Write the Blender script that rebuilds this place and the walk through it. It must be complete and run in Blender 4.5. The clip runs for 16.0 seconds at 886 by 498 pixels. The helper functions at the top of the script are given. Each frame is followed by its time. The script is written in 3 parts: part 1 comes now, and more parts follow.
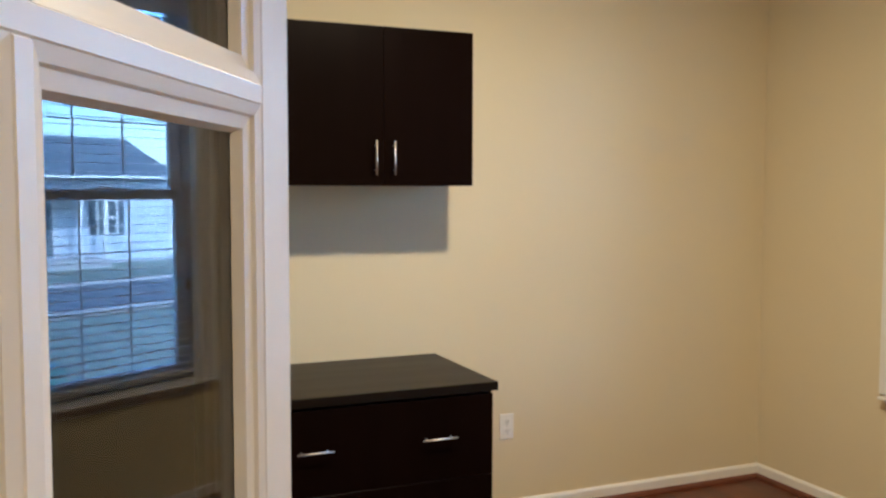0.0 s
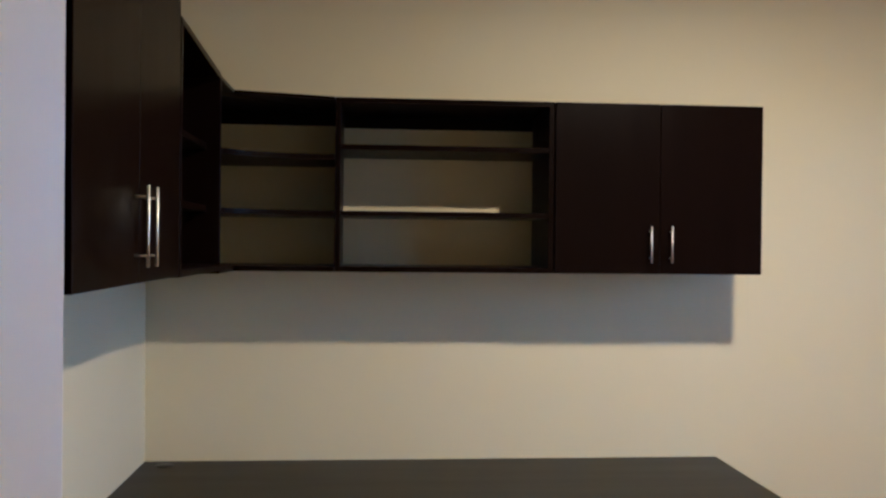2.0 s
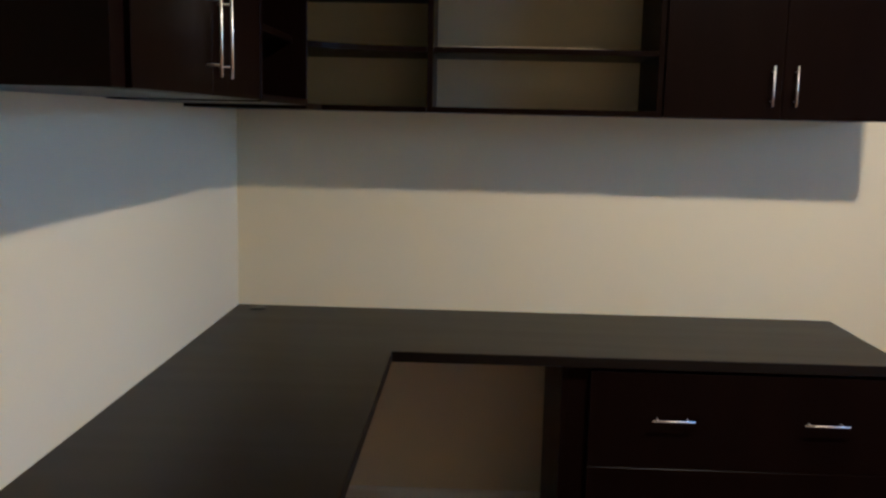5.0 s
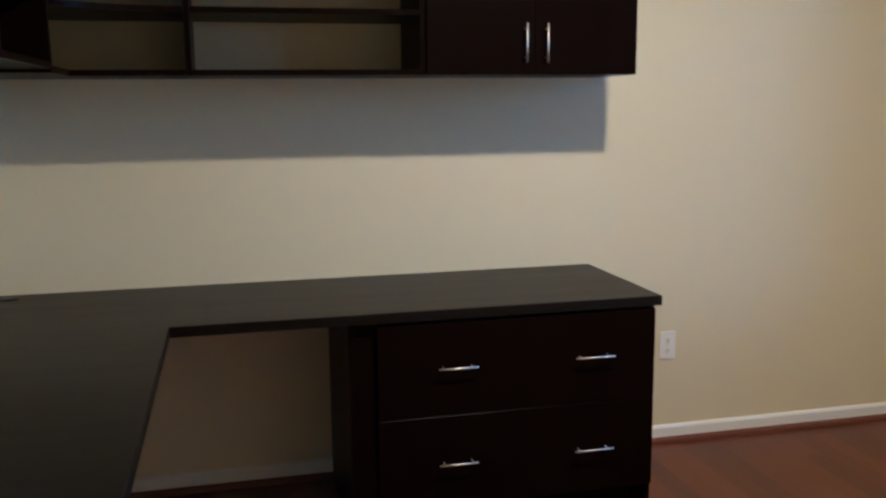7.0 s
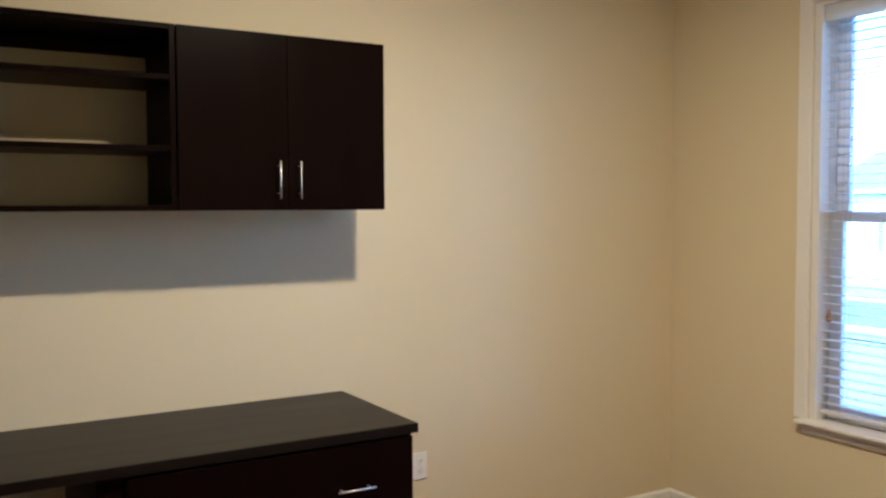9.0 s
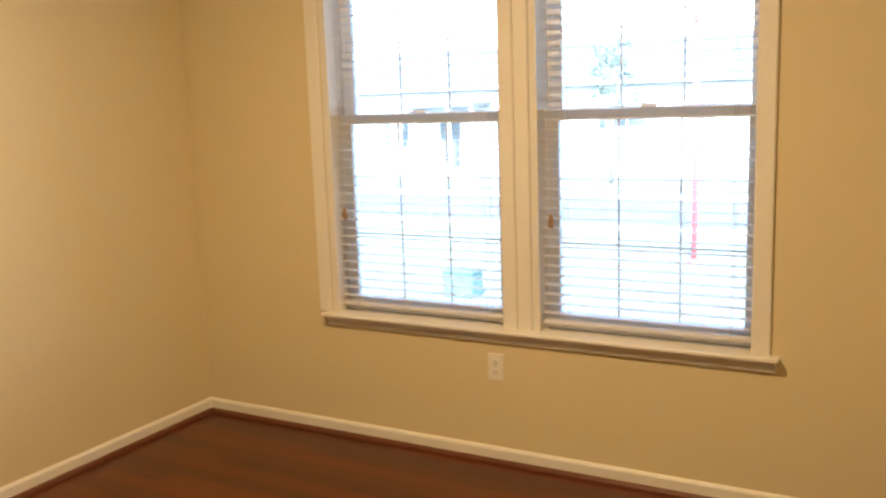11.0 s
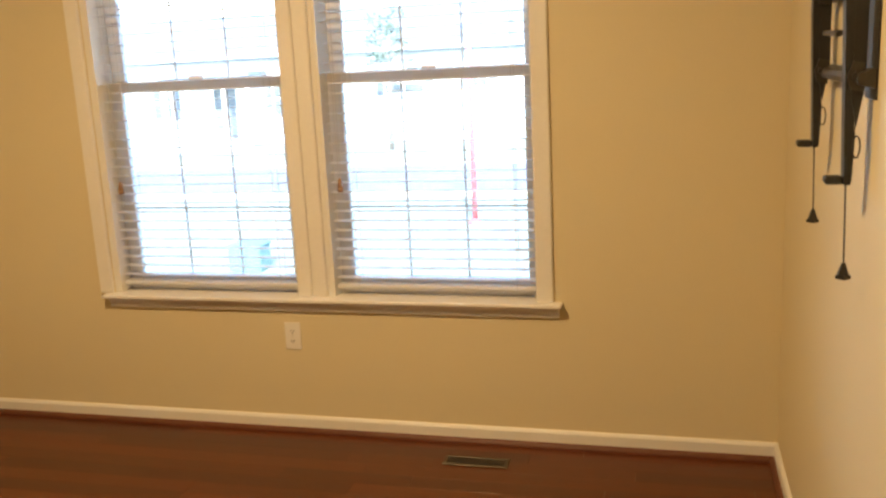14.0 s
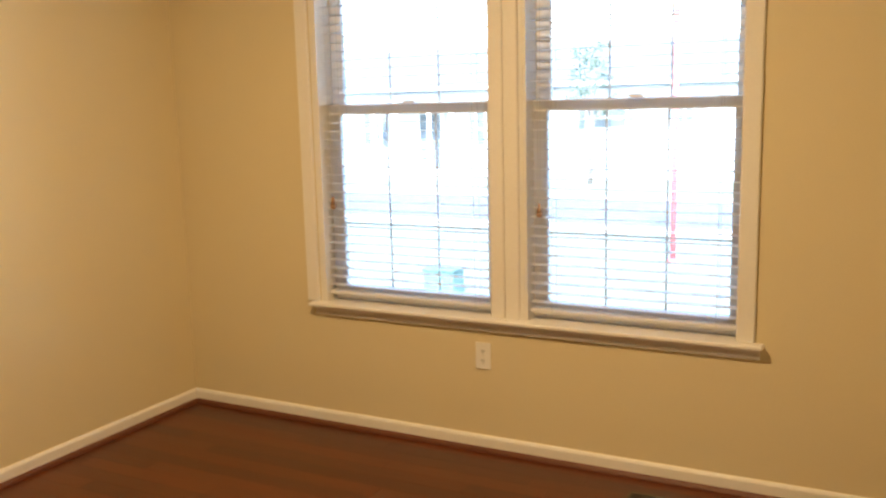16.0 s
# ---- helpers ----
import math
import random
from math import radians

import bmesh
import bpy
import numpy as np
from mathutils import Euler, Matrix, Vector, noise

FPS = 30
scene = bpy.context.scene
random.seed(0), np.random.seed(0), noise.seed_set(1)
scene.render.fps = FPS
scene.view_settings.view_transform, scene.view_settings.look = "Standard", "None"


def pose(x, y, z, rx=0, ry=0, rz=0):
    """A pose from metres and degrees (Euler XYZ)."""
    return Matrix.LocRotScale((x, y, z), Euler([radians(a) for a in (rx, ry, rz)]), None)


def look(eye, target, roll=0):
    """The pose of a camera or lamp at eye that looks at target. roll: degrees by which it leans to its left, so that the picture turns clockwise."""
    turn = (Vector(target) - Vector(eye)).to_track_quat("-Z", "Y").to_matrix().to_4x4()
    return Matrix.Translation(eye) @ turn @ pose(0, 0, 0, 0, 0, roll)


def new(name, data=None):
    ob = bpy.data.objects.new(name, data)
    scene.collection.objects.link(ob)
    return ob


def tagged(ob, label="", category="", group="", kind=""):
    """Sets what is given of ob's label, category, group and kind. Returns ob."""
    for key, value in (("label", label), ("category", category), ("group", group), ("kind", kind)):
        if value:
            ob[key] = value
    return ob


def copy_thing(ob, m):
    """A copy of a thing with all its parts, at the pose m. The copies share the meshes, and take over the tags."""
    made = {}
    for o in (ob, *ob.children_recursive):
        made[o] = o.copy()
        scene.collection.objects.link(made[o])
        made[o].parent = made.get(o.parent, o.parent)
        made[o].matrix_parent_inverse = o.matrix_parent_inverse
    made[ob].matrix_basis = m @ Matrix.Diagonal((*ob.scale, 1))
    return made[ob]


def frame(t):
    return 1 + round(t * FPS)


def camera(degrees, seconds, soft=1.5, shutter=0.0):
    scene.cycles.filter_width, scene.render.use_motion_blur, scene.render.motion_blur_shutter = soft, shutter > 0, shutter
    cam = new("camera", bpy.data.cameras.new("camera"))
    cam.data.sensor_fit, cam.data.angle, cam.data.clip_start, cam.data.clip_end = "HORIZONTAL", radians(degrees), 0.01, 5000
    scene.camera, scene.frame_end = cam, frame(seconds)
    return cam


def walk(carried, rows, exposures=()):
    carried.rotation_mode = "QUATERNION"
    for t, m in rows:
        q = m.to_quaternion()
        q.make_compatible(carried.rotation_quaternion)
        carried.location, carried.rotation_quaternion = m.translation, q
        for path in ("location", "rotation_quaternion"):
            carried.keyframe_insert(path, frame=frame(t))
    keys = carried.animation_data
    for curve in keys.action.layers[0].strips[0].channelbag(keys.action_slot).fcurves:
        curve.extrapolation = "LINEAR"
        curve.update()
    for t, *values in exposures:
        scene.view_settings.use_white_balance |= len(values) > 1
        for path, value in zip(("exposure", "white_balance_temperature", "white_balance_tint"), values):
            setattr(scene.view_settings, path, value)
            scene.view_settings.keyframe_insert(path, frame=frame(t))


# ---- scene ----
cam = camera(53.1, 16.0, soft=2.5)

PATH = [
    (0, (0.737, -3.509, 1.469), (1.513, -1.67, 1.337), 0.1),
    (0.5, (0.78, -3.501, 1.463), (1.476, -1.634, 1.289), 0.4),
    (1, (0.814, -3.485, 1.465), (1.327, -1.556, 1.347), -0.2),
    (1.5, (0.834, -3.425, 1.526), (1.163, -1.453, 1.493), -0.1),
    (2, (0.837, -3.359, 1.589), (0.995, -1.365, 1.575), 0.6),
    (2.5, (0.828, -3.307, 1.594), (0.788, -1.307, 1.625), 1.3),
    (3, (0.876, -3.271, 1.607), (0.72, -1.278, 1.582), 1.8),
    (3.5, (0.895, -3.245, 1.598), (0.757, -1.25, 1.556), 2.1),
    (4, (0.896, -3.234, 1.562), (0.765, -1.243, 1.429), 1.1),
    (6.4, (0.813, -3.208, 1.389), (1.026, -1.252, 1.032), -0.9),
    (6.5, (0.83, -3.217, 1.398), (1.079, -1.264, 1.044), -1.5),
    (7, (0.825, -3.21, 1.39), (1.283, -1.289, 1.069), -0.6),
    (7.5, (0.782, -3.214, 1.429), (1.363, -1.31, 1.231), -0.8),
    (8, (0.745, -3.202, 1.454), (1.52, -1.365, 1.295), -0.9),
    (8.5, (0.727, -3.203, 1.475), (1.636, -1.425, 1.382), -0.8),
    (9, (0.728, -3.205, 1.501), (1.755, -1.491, 1.403), -0.2),
    (9.5, (0.743, -3.211, 1.493), (1.93, -1.607, 1.355), -1.3),
    (10, (0.756, -3.216, 1.505), (2.127, -1.773, 1.31), -2.4),
    (10.2, (0.764, -3.179, 1.515), (2.235, -1.845, 1.283), -2.0),
    (12.5, (0.774, -3.144, 1.517), (2.637, -2.548, 1.0955), -4.53),
    (13, (0.769, -3.14, 1.509), (2.651, -2.618, 1.0705), -3.43),
    (13.5, (0.754, -3.131, 1.504), (2.649, -2.644, 1.0855), -2.53),
    (14, (0.76, -3.134, 1.498), (2.65, -2.626, 1.0815), -2.83),
    (14.5, (0.775, -3.158, 1.51), (2.645, -2.579, 1.0975), -3.03),
    (15, (0.737, -3.126, 1.462), (2.595, -2.485, 1.0865), -2.33),
    (15.5, (0.735, -3.117, 1.489), (2.553, -2.37, 1.1185), -1.53),
    (16, (0.723, -3.131, 1.474), (2.473, -2.219, 1.1455), -1.43),
]
walk(cam, [(t, look(e, g, r)) for t, e, g, r in PATH], exposures=[
    (0.0, 3.40, 4260, 9), (0.5, 3.37, 4380, 9), (1.0, 3.35, 4420, 9), (2.0, 3.31, 3980, 11), (3.5, 3.16, 4000, 12), (7.0, 3.20, 3850, 10),
    (8.5, 3.27, 3720, 10), (9.0, 3.33, 4150, 10), (9.5, 3.36, 4500, 8), (10.2, 3.38, 5300, 9), (12.5, 3.36, 5880, 10), (16.0, 3.36, 5780, 10)])

# ---- plan, metres: left wall x=0, back wall y=0, window wall x=W, front wall y=-L ----
W, L, H = 3.98, 3.50, 2.74
DESK, DEPTH = 0.767, 0.615

# ---- world, sun, lamps ----
world = bpy.data.worlds.new("world")
scene.world = world
world.use_nodes = True
wn = world.node_tree.nodes
sky = wn.new("ShaderNodeTexSky")
sky.sky_type = 'NISHITA'
sky.sun_disc = False
sky.sun_elevation = radians(38)
sky.sun_rotation = radians(250)
sky.air_density, sky.dust_density, sky.ozone_density = 1.0, 1.0, 1.5
wn["Background"].inputs["Strength"].default_value = 0.15
world.node_tree.links.new(sky.outputs[0], wn["Background"].inputs["Color"])

sun = new("sun", bpy.data.lights.new("sun", 'SUN'))
sun.data.energy, sun.data.angle, sun.data.color = 2.2, radians(4), (1.0, 0.96, 0.9)
sun.matrix_world = look((-8, -3, 8), (2, 0, 0))

LAMP = (2.02, -1.77, 2.712)
bulb = new("ceiling_bulb", bpy.data.lights.new("ceiling_bulb", 'AREA'))
bulb.data.shape, bulb.data.size, bulb.data.energy, bulb.data.color = 'DISK', 0.13, 7.9, (1.0, 0.62, 0.255)
bulb.matrix_world = pose(*LAMP)
HALL = (2.25, -5.0, 2.712)
hall_bulb = new("hall_bulb", bpy.data.lights.new("hall_bulb", 'AREA'))
hall_bulb.data.shape, hall_bulb.data.size, hall_bulb.data.energy, hall_bulb.data.color = 'DISK', 0.13, 3.8, (1.0, 0.66, 0.32)
hall_bulb.matrix_world = pose(*HALL)


# ---- materials ----
def material(name, base, rough=0.5, metal=0.0, grain=40.0, amount=0.12, bump=0.0, stretch=(1, 1, 1), blotch=1.5,
             spec=0.5, per_piece=0.0, per_island=0.0):
    """A surface with variation at two scales, an optional fine relief and a shift from piece to piece."""
    m = bpy.data.materials.new(name)
    m.use_nodes = True
    nt = m.node_tree
    b = nt.nodes["Principled BSDF"]
    b.inputs["Metallic"].default_value = metal
    b.inputs["Specular IOR Level"].default_value = spec
    tc = nt.nodes.new("ShaderNodeTexCoord")
    mp = nt.nodes.new("ShaderNodeMapping")
    mp.inputs["Scale"].default_value = stretch
    nt.links.new(tc.outputs["Object"], mp.inputs["Vector"])
    vec = mp.outputs[0]
    info = nt.nodes.new("ShaderNodeObjectInfo")
    if per_piece:
        add = nt.nodes.new("ShaderNodeVectorMath")
        add.operation = 'MULTIPLY_ADD'
        comb = nt.nodes.new("ShaderNodeCombineXYZ")
        for i in range(3):
            nt.links.new(info.outputs["Random"], comb.inputs[i])
        nt.links.new(comb.outputs[0], add.inputs[0])
        add.inputs[1].default_value = (37, 53, 71)
        nt.links.new(vec, add.inputs[2])
        vec = add.outputs[0]
    fine = nt.nodes.new("ShaderNodeTexNoise")
    fine.inputs["Scale"].default_value = grain
    fine.inputs["Detail"].default_value = 6
    coarse = nt.nodes.new("ShaderNodeTexNoise")
    coarse.inputs["Scale"].default_value = blotch
    coarse.inputs["Detail"].default_value = 3
    nt.links.new(vec, fine.inputs["Vector"])
    nt.links.new(vec, coarse.inputs["Vector"])
    mix = nt.nodes.new("ShaderNodeMath")
    mix.operation = 'ADD'
    nt.links.new(fine.outputs["Fac"], mix.inputs[0])
    nt.links.new(coarse.outputs["Fac"], mix.inputs[1])
    last = mix.outputs[0]
    if per_piece or per_island:
        src = info.outputs["Random"]
        if per_island:
            src = nt.nodes.new("ShaderNodeNewGeometry").outputs["Random Per Island"]
        ma = nt.nodes.new("ShaderNodeMath")
        ma.operation = 'MULTIPLY_ADD'
        nt.links.new(src, ma.inputs[0])
        ma.inputs[1].default_value = per_piece or per_island
        nt.links.new(last, ma.inputs[2])
        sub = nt.nodes.new("ShaderNodeMath")
        sub.operation = 'SUBTRACT'
        nt.links.new(ma.outputs[0], sub.inputs[0])
        sub.inputs[1].default_value = (per_piece or per_island) / 2
        last = sub.outputs[0]
    ramp = nt.nodes.new("ShaderNodeMapRange")
    ramp.inputs["From Min"].default_value, ramp.inputs["From Max"].default_value = 0.5, 1.5
    ramp.inputs["To Min"].default_value, ramp.inputs["To Max"].default_value = 1 - amount, 1 + amount
    nt.links.new(last, ramp.inputs["Value"])
    col = nt.nodes.new("ShaderNodeVectorMath")
    col.operation = 'SCALE'
    col.inputs[0].default_value = base
    nt.links.new(ramp.outputs[0], col.inputs["Scale"])
    nt.links.new(col.outputs[0], b.inputs["Base Color"])
    rr = nt.nodes.new("ShaderNodeMapRange")
    rr.inputs["To Min"].default_value, rr.inputs["To Max"].default_value = rough * 0.85, min(1.0, rough * 1.15)
    nt.links.new(coarse.outputs["Fac"], rr.inputs["Value"])
    nt.links.new(rr.outputs[0], b.inputs["Roughness"])
    if bump:
        bp = nt.nodes.new("ShaderNodeBump")
        bp.inputs["Strength"].default_value = bump
        bp.inputs["Distance"].default_value = 0.002
        nt.links.new(fine.outputs["Fac"], bp.inputs["Height"])
        nt.links.new(bp.outputs[0], b.inputs["Normal"])
    return m


def glass_material(name, gloss):
    """A clear thin pane: what lies behind shows, with a Fresnel sheen on it."""
    m = bpy.data.materials.new(name)
    m.use_nodes = True
    nt = m.node_tree
    nt.nodes.remove(nt.nodes["Principled BSDF"])
    tr, gl, mx = nt.nodes.new("ShaderNodeBsdfTransparent"), nt.nodes.new("ShaderNodeBsdfGlossy"), nt.nodes.new("ShaderNodeMixShader")
    fr = nt.nodes.new("ShaderNodeFresnel")
    fr.inputs["IOR"].default_value = gloss
    tr.inputs["Color"].default_value = (0.93, 0.96, 0.96, 1)
    gl.inputs["Roughness"].default_value = 0.005
    nt.links.new(fr.outputs[0], mx.inputs[0])
    nt.links.new(tr.outputs[0], mx.inputs[1])
    nt.links.new(gl.outputs[0], mx.inputs[2])
    nt.links.new(mx.outputs[0], nt.nodes["Material Output"].inputs["Surface"])
    return m


def glow_material(name, colour, strength):
    m = bpy.data.materials.new(name)
    m.use_nodes = True
    b = m.node_tree.nodes["Principled BSDF"]
    b.inputs["Base Color"].default_value = (*colour, 1)
    b.inputs["Emission Color"].default_value = (*colour, 1)
    b.inputs["Emission Strength"].default_value = strength
    return m


WALL = material("wall_paint", (0.69, 0.605, 0.385), 0.62, grain=220, amount=0.03, bump=0.12, blotch=0.8)
CEIL = material("ceiling_paint", (0.78, 0.77, 0.73), 0.85, grain=160, amount=0.03, bump=0.15)
TRIM = material("white_trim_paint", (0.80, 0.78, 0.73), 0.38, grain=60, amount=0.04, bump=0.04)
DOORP = material("white_door_paint", (0.88, 0.83, 0.74), 0.35, grain=60, amount=0.03, bump=0.04)
ESP = material("espresso_laminate", (0.0044, 0.0018, 0.0012), 0.30, spec=0.045, grain=38, amount=0.35, bump=0.06, stretch=(6, 6, 0.5), blotch=3)
ESPTOP = material("espresso_desktop", (0.0056, 0.0037, 0.0028), 0.38, spec=0.17, grain=38, amount=0.3, bump=0.06, stretch=(0.6, 6, 6), blotch=2)
STEEL = material("brushed_nickel", (0.82, 0.80, 0.75), 0.48, metal=1.0, grain=120, amount=0.06, stretch=(1, 1, 8))
OAK = material("red_oak_plank", (0.094, 0.0228, 0.0032), 0.34, grain=26, amount=0.32, bump=0.12, stretch=(9, 0.6, 1), blotch=2.2, per_piece=0.7)
SHOE = material("stained_shoe_moulding", (0.13, 0.042, 0.018), 0.4, grain=30, amount=0.2, stretch=(1, 1, 1))
SUB = material("subfloor", (0.05, 0.02, 0.01), 0.8)
VINYL = material("white_vinyl_sash", (0.87, 0.87, 0.87), 0.4, grain=50, amount=0.03)
SLAT = material("white_blind_slat", (0.86, 0.86, 0.85), 0.42, grain=50, amount=0.03)
_nt = SLAT.node_tree
_tl, _mx = _nt.nodes.new("ShaderNodeBsdfTranslucent"), _nt.nodes.new("ShaderNodeMixShader")
_tl.inputs["Color"].default_value = (0.88, 0.88, 0.87, 1)
_mx.inputs[0].default_value = 0.45
_nt.links.new(_nt.nodes["Principled BSDF"].outputs[0], _mx.inputs[1])
_nt.links.new(_tl.outputs[0], _mx.inputs[2])
_nt.links.new(_mx.outputs[0], _nt.nodes["Material Output"].inputs["Surface"])
TASSEL = material("wooden_tassel", (0.36, 0.22, 0.12), 0.5, grain=80, amount=0.15)
CORD = material("white_cord", (0.7, 0.7, 0.68), 0.8, grain=300, amount=0.1)
PLASTIC = material("ivory_plastic", (0.82, 0.80, 0.74), 0.4, grain=60, amount=0.02)
SLOT = material("outlet_slot_dark", (0.03, 0.028, 0.025), 0.6)
BLACK = material("black_powder_coat", (0.018, 0.017, 0.016), 0.45, grain=250, amount=0.15, bump=0.08)
ZINC = material("zinc_hardware", (0.55, 0.53, 0.48), 0.32, metal=1.0, grain=80, amount=0.1)
GUNMETAL = material("dull_plated_steel", (0.07, 0.063, 0.053), 0.42, metal=0.6, grain=80, amount=0.2)
VENT = material("vent_bronze", (0.055, 0.042, 0.028), 0.45, metal=0.4, grain=120, amount=0.15)
VENTRIM = material("vent_frame_bronze", (0.085, 0.062, 0.040), 0.42, metal=0.3, grain=120, amount=0.12)
GLASS = glass_material("window_glass", 1.25)
DGLASS = glass_material("door_glass", 1.85)
LED = glow_material("lamp_diffuser", (1.0, 0.80, 0.55), 6.0)
GRASS = material("winter_lawn", (0.20, 0.22, 0.17), 0.9, grain=6, amount=0.25, blotch=0.15)
ROAD = material("asphalt_road", (0.13, 0.135, 0.14), 0.85, grain=30, amount=0.2, blotch=0.3)
KERB = material("concrete_kerb", (0.38, 0.37, 0.35), 0.85, grain=30, amount=0.12)
SIDING = material("pale_siding", (0.55, 0.58, 0.62), 0.6, grain=20, amount=0.05)
ROOF = material("slate_shingle", (0.14, 0.155, 0.17), 0.85, grain=10, amount=0.25)
DARKPANE = material("dark_house_window", (0.10, 0.115, 0.125), 0.12)
SHUTTER = material("dark_shutter", (0.12, 0.135, 0.15), 0.6)
REDP = material("red_post_paint", (0.54, 0.11, 0.12), 0.45, grain=30, amount=0.12)
BOXG = material("green_utility_paint", (0.09, 0.15, 0.14), 0.5, grain=30, amount=0.12)
BARK = material("bark", (0.17, 0.15, 0.13), 0.9, grain=30, amount=0.3)
LEAF = material("evergreen_leaf", (0.10, 0.13, 0.095), 0.7, grain=20, amount=0.3, per_island=0.6)


# ---- mesh helpers ----
def box(bm, x0, x1, y0, y1, z0, z1, bev=0.0, seg=1):
    """A box with softened edges, added to bm."""
    r = bmesh.ops.create_cube(bm, size=1.0)
    vs = r["verts"]
    for v in vs:
        v.co = Vector(((x0 + x1) / 2 + v.co.x * (x1 - x0), (y0 + y1) / 2 + v.co.y * (y1 - y0), (z0 + z1) / 2 + v.co.z * (z1 - z0)))
    if bev:
        es = list({e for v in vs for e in v.link_edges})
        bmesh.ops.bevel(bm, geom=es, offset=bev, segments=seg, profile=0.5, affect='EDGES')
    return bm


def bm_box(x0, x1, y0, y1, z0, z1, bev=0.0, seg=1):
    return box(bmesh.new(), x0, x1, y0, y1, z0, z1, bev, seg)


def rod(bm, a, b, r, n=12, r2=None):
    """A round bar from a to b."""
    a, b = Vector(a), Vector(b)
    d = b - a
    m = Matrix.Translation((a + b) / 2) @ d.to_track_quat('Z', 'Y').to_matrix().to_4x4()
    bmesh.ops.create_cone(bm, cap_ends=True, segments=n, radius1=r, radius2=r if r2 is None else r2, depth=d.length, matrix=m)
    return bm


def prism(bm, pts, axis, a, b):
    """An outline (list of 2D points) pushed out along an axis from a to b."""
    def at(p, w):
        return {'x': (w, p[0], p[1]), 'y': (p[0], w, p[1]), 'z': (p[0], p[1], w)}[axis]
    lo = [bm.verts.new(at(p, a)) for p in pts]
    hi = [bm.verts.new(at(p, b)) for p in pts]
    bm.faces.new(lo)
    bm.faces.new(hi[::-1])
    n = len(pts)
    for i in range(n):
        bm.faces.new((lo[i], hi[i], hi[(i + 1) % n], lo[(i + 1) % n]))
    bmesh.ops.recalc_face_normals(bm, faces=bm.faces[:])
    return bm


def mesh_of(name, bm, mat, at=(0, 0, 0), smooth=False):
    me = bpy.data.meshes.new(name)
    bmesh.ops.translate(bm, verts=bm.verts[:], vec=-Vector(at))
    bm.to_mesh(me)
    bm.free()
    me.materials.append(mat)
    for p in me.polygons:
        p.use_smooth = smooth
    return me


def base_of(ob):
    p = Vector((0, 0, 0))
    while ob:
        p += ob.location
        ob = ob.parent
    return p


def part(name, bm, mat, parent, label="", smooth=False):
    """One mesh under a thing or a part; bm is in world metres."""
    ob = new(name, mesh_of(name, bm, mat, base_of(parent), smooth))
    ob.parent = parent
    if label:
        ob["label"] = label
    return ob


def thing(name, at, label, category, group="", kind=""):
    ob = new(name)
    ob.location = at
    ob.empty_display_size = 0.1
    return tagged(ob, label, category, group, kind)


def solid(name, bm, mat, label, category, kind="", at=(0, 0, 0), smooth=False):
    ob = new(name, mesh_of(name, bm, mat, at, smooth))
    ob.location = at
    return tagged(ob, label, category, "", kind)


# ---- structure ----
T = 0.16
WY0, WY1, WZ0, WZ1 = -2.66, -0.80, 0.588, 2.335      # window opening
AX, AY = 1.76, -3.85                                  # entry alcove
DX0, DX1, DH = 0.44, 1.66, 2.05                       # doorway

bm = bm_box(-T, W + T, 0, T, -0.1, H)
solid("wall_north", bm, WALL, "cream painted plaster wall behind the desk", "wall", "structure")
bm = bm_box(-T, 0, AY - T, 0, -0.1, H)
solid("wall_west", bm, WALL, "cream painted plaster wall beside the desk", "wall", "structure")
bm = bmesh.new()
box(bm, W, W + T, -L - T, WY0, -0.1, H)
box(bm, W, W + T, WY1, 0, -0.1, H)
box(bm, W, W + T, WY0, WY1, -0.1, WZ0 - 0.03)
box(bm, W, W + T, WY0, WY1, WZ1, H)
solid("wall_east", bm, WALL, "cream painted plaster wall with a twin window", "wall", "structure")
bm = bmesh.new()
box(bm, AX, W, -L - T, -L, -0.1, H)
box(bm, AX, AX + T, AY, -L - T, -0.1, H)
box(bm, DX1, AX + T, AY - T, AY, -0.1, H)
box(bm, 0, DX0, AY - T, AY, -0.1, H)
box(bm, DX0, DX1, AY - T, AY, DH, H)
solid("wall_south", bm, WALL, "cream painted plaster wall with a doorway", "wall", "structure")
solid("ceiling", box(bm_box(-T, W + T, -4.0, T, H, H + 0.1), -0.6 - T, 2.8 + T, -6.2 - T, -4.0, H, H + 0.1), CEIL, "flat white painted ceiling", "ceiling", "structure")
# hall behind the doorway
bm = bmesh.new()
box(bm, -0.6 - T, -0.6, -6.2, AY - T, -0.1, H)
box(bm, 2.8, 2.8 + T, -6.2, -L - T, -0.1, H)
box(bm, -0.6, -T, AY - T, AY, -0.1, H)
box(bm, AX + T, 2.8, -L - T - 0.1, -L - T, -0.1, H)
box(bm, -0.6 - T, 2.8 + T, -6.2 - T, -6.2, -0.1, H)
solid("wall_hall", bm, WALL, "cream painted hall walls outside the doorway", "wall", "structure")

# doorway casing
for side, name in ((-1, "trim"), (1, "trim")):
    bm = bmesh.new()
    for x in (DX0, DX1):
        s = -1 if x == DX0 else 1
        xa, xb = sorted((x, x + s * 0.075))
        yy = AY if side > 0 else AY - T
        ya, yb = sorted((yy, yy + side * 0.016))
        box(bm, xa, xb, ya, yb, 0, DH + 0.075, 0.004)
    box(bm, DX0 + 0.0005, DX1 - 0.0005, ya, yb, DH, DH + 0.075, 0.004)
    solid(name, bm, TRIM, "white painted door casing", "door casing", "structure")


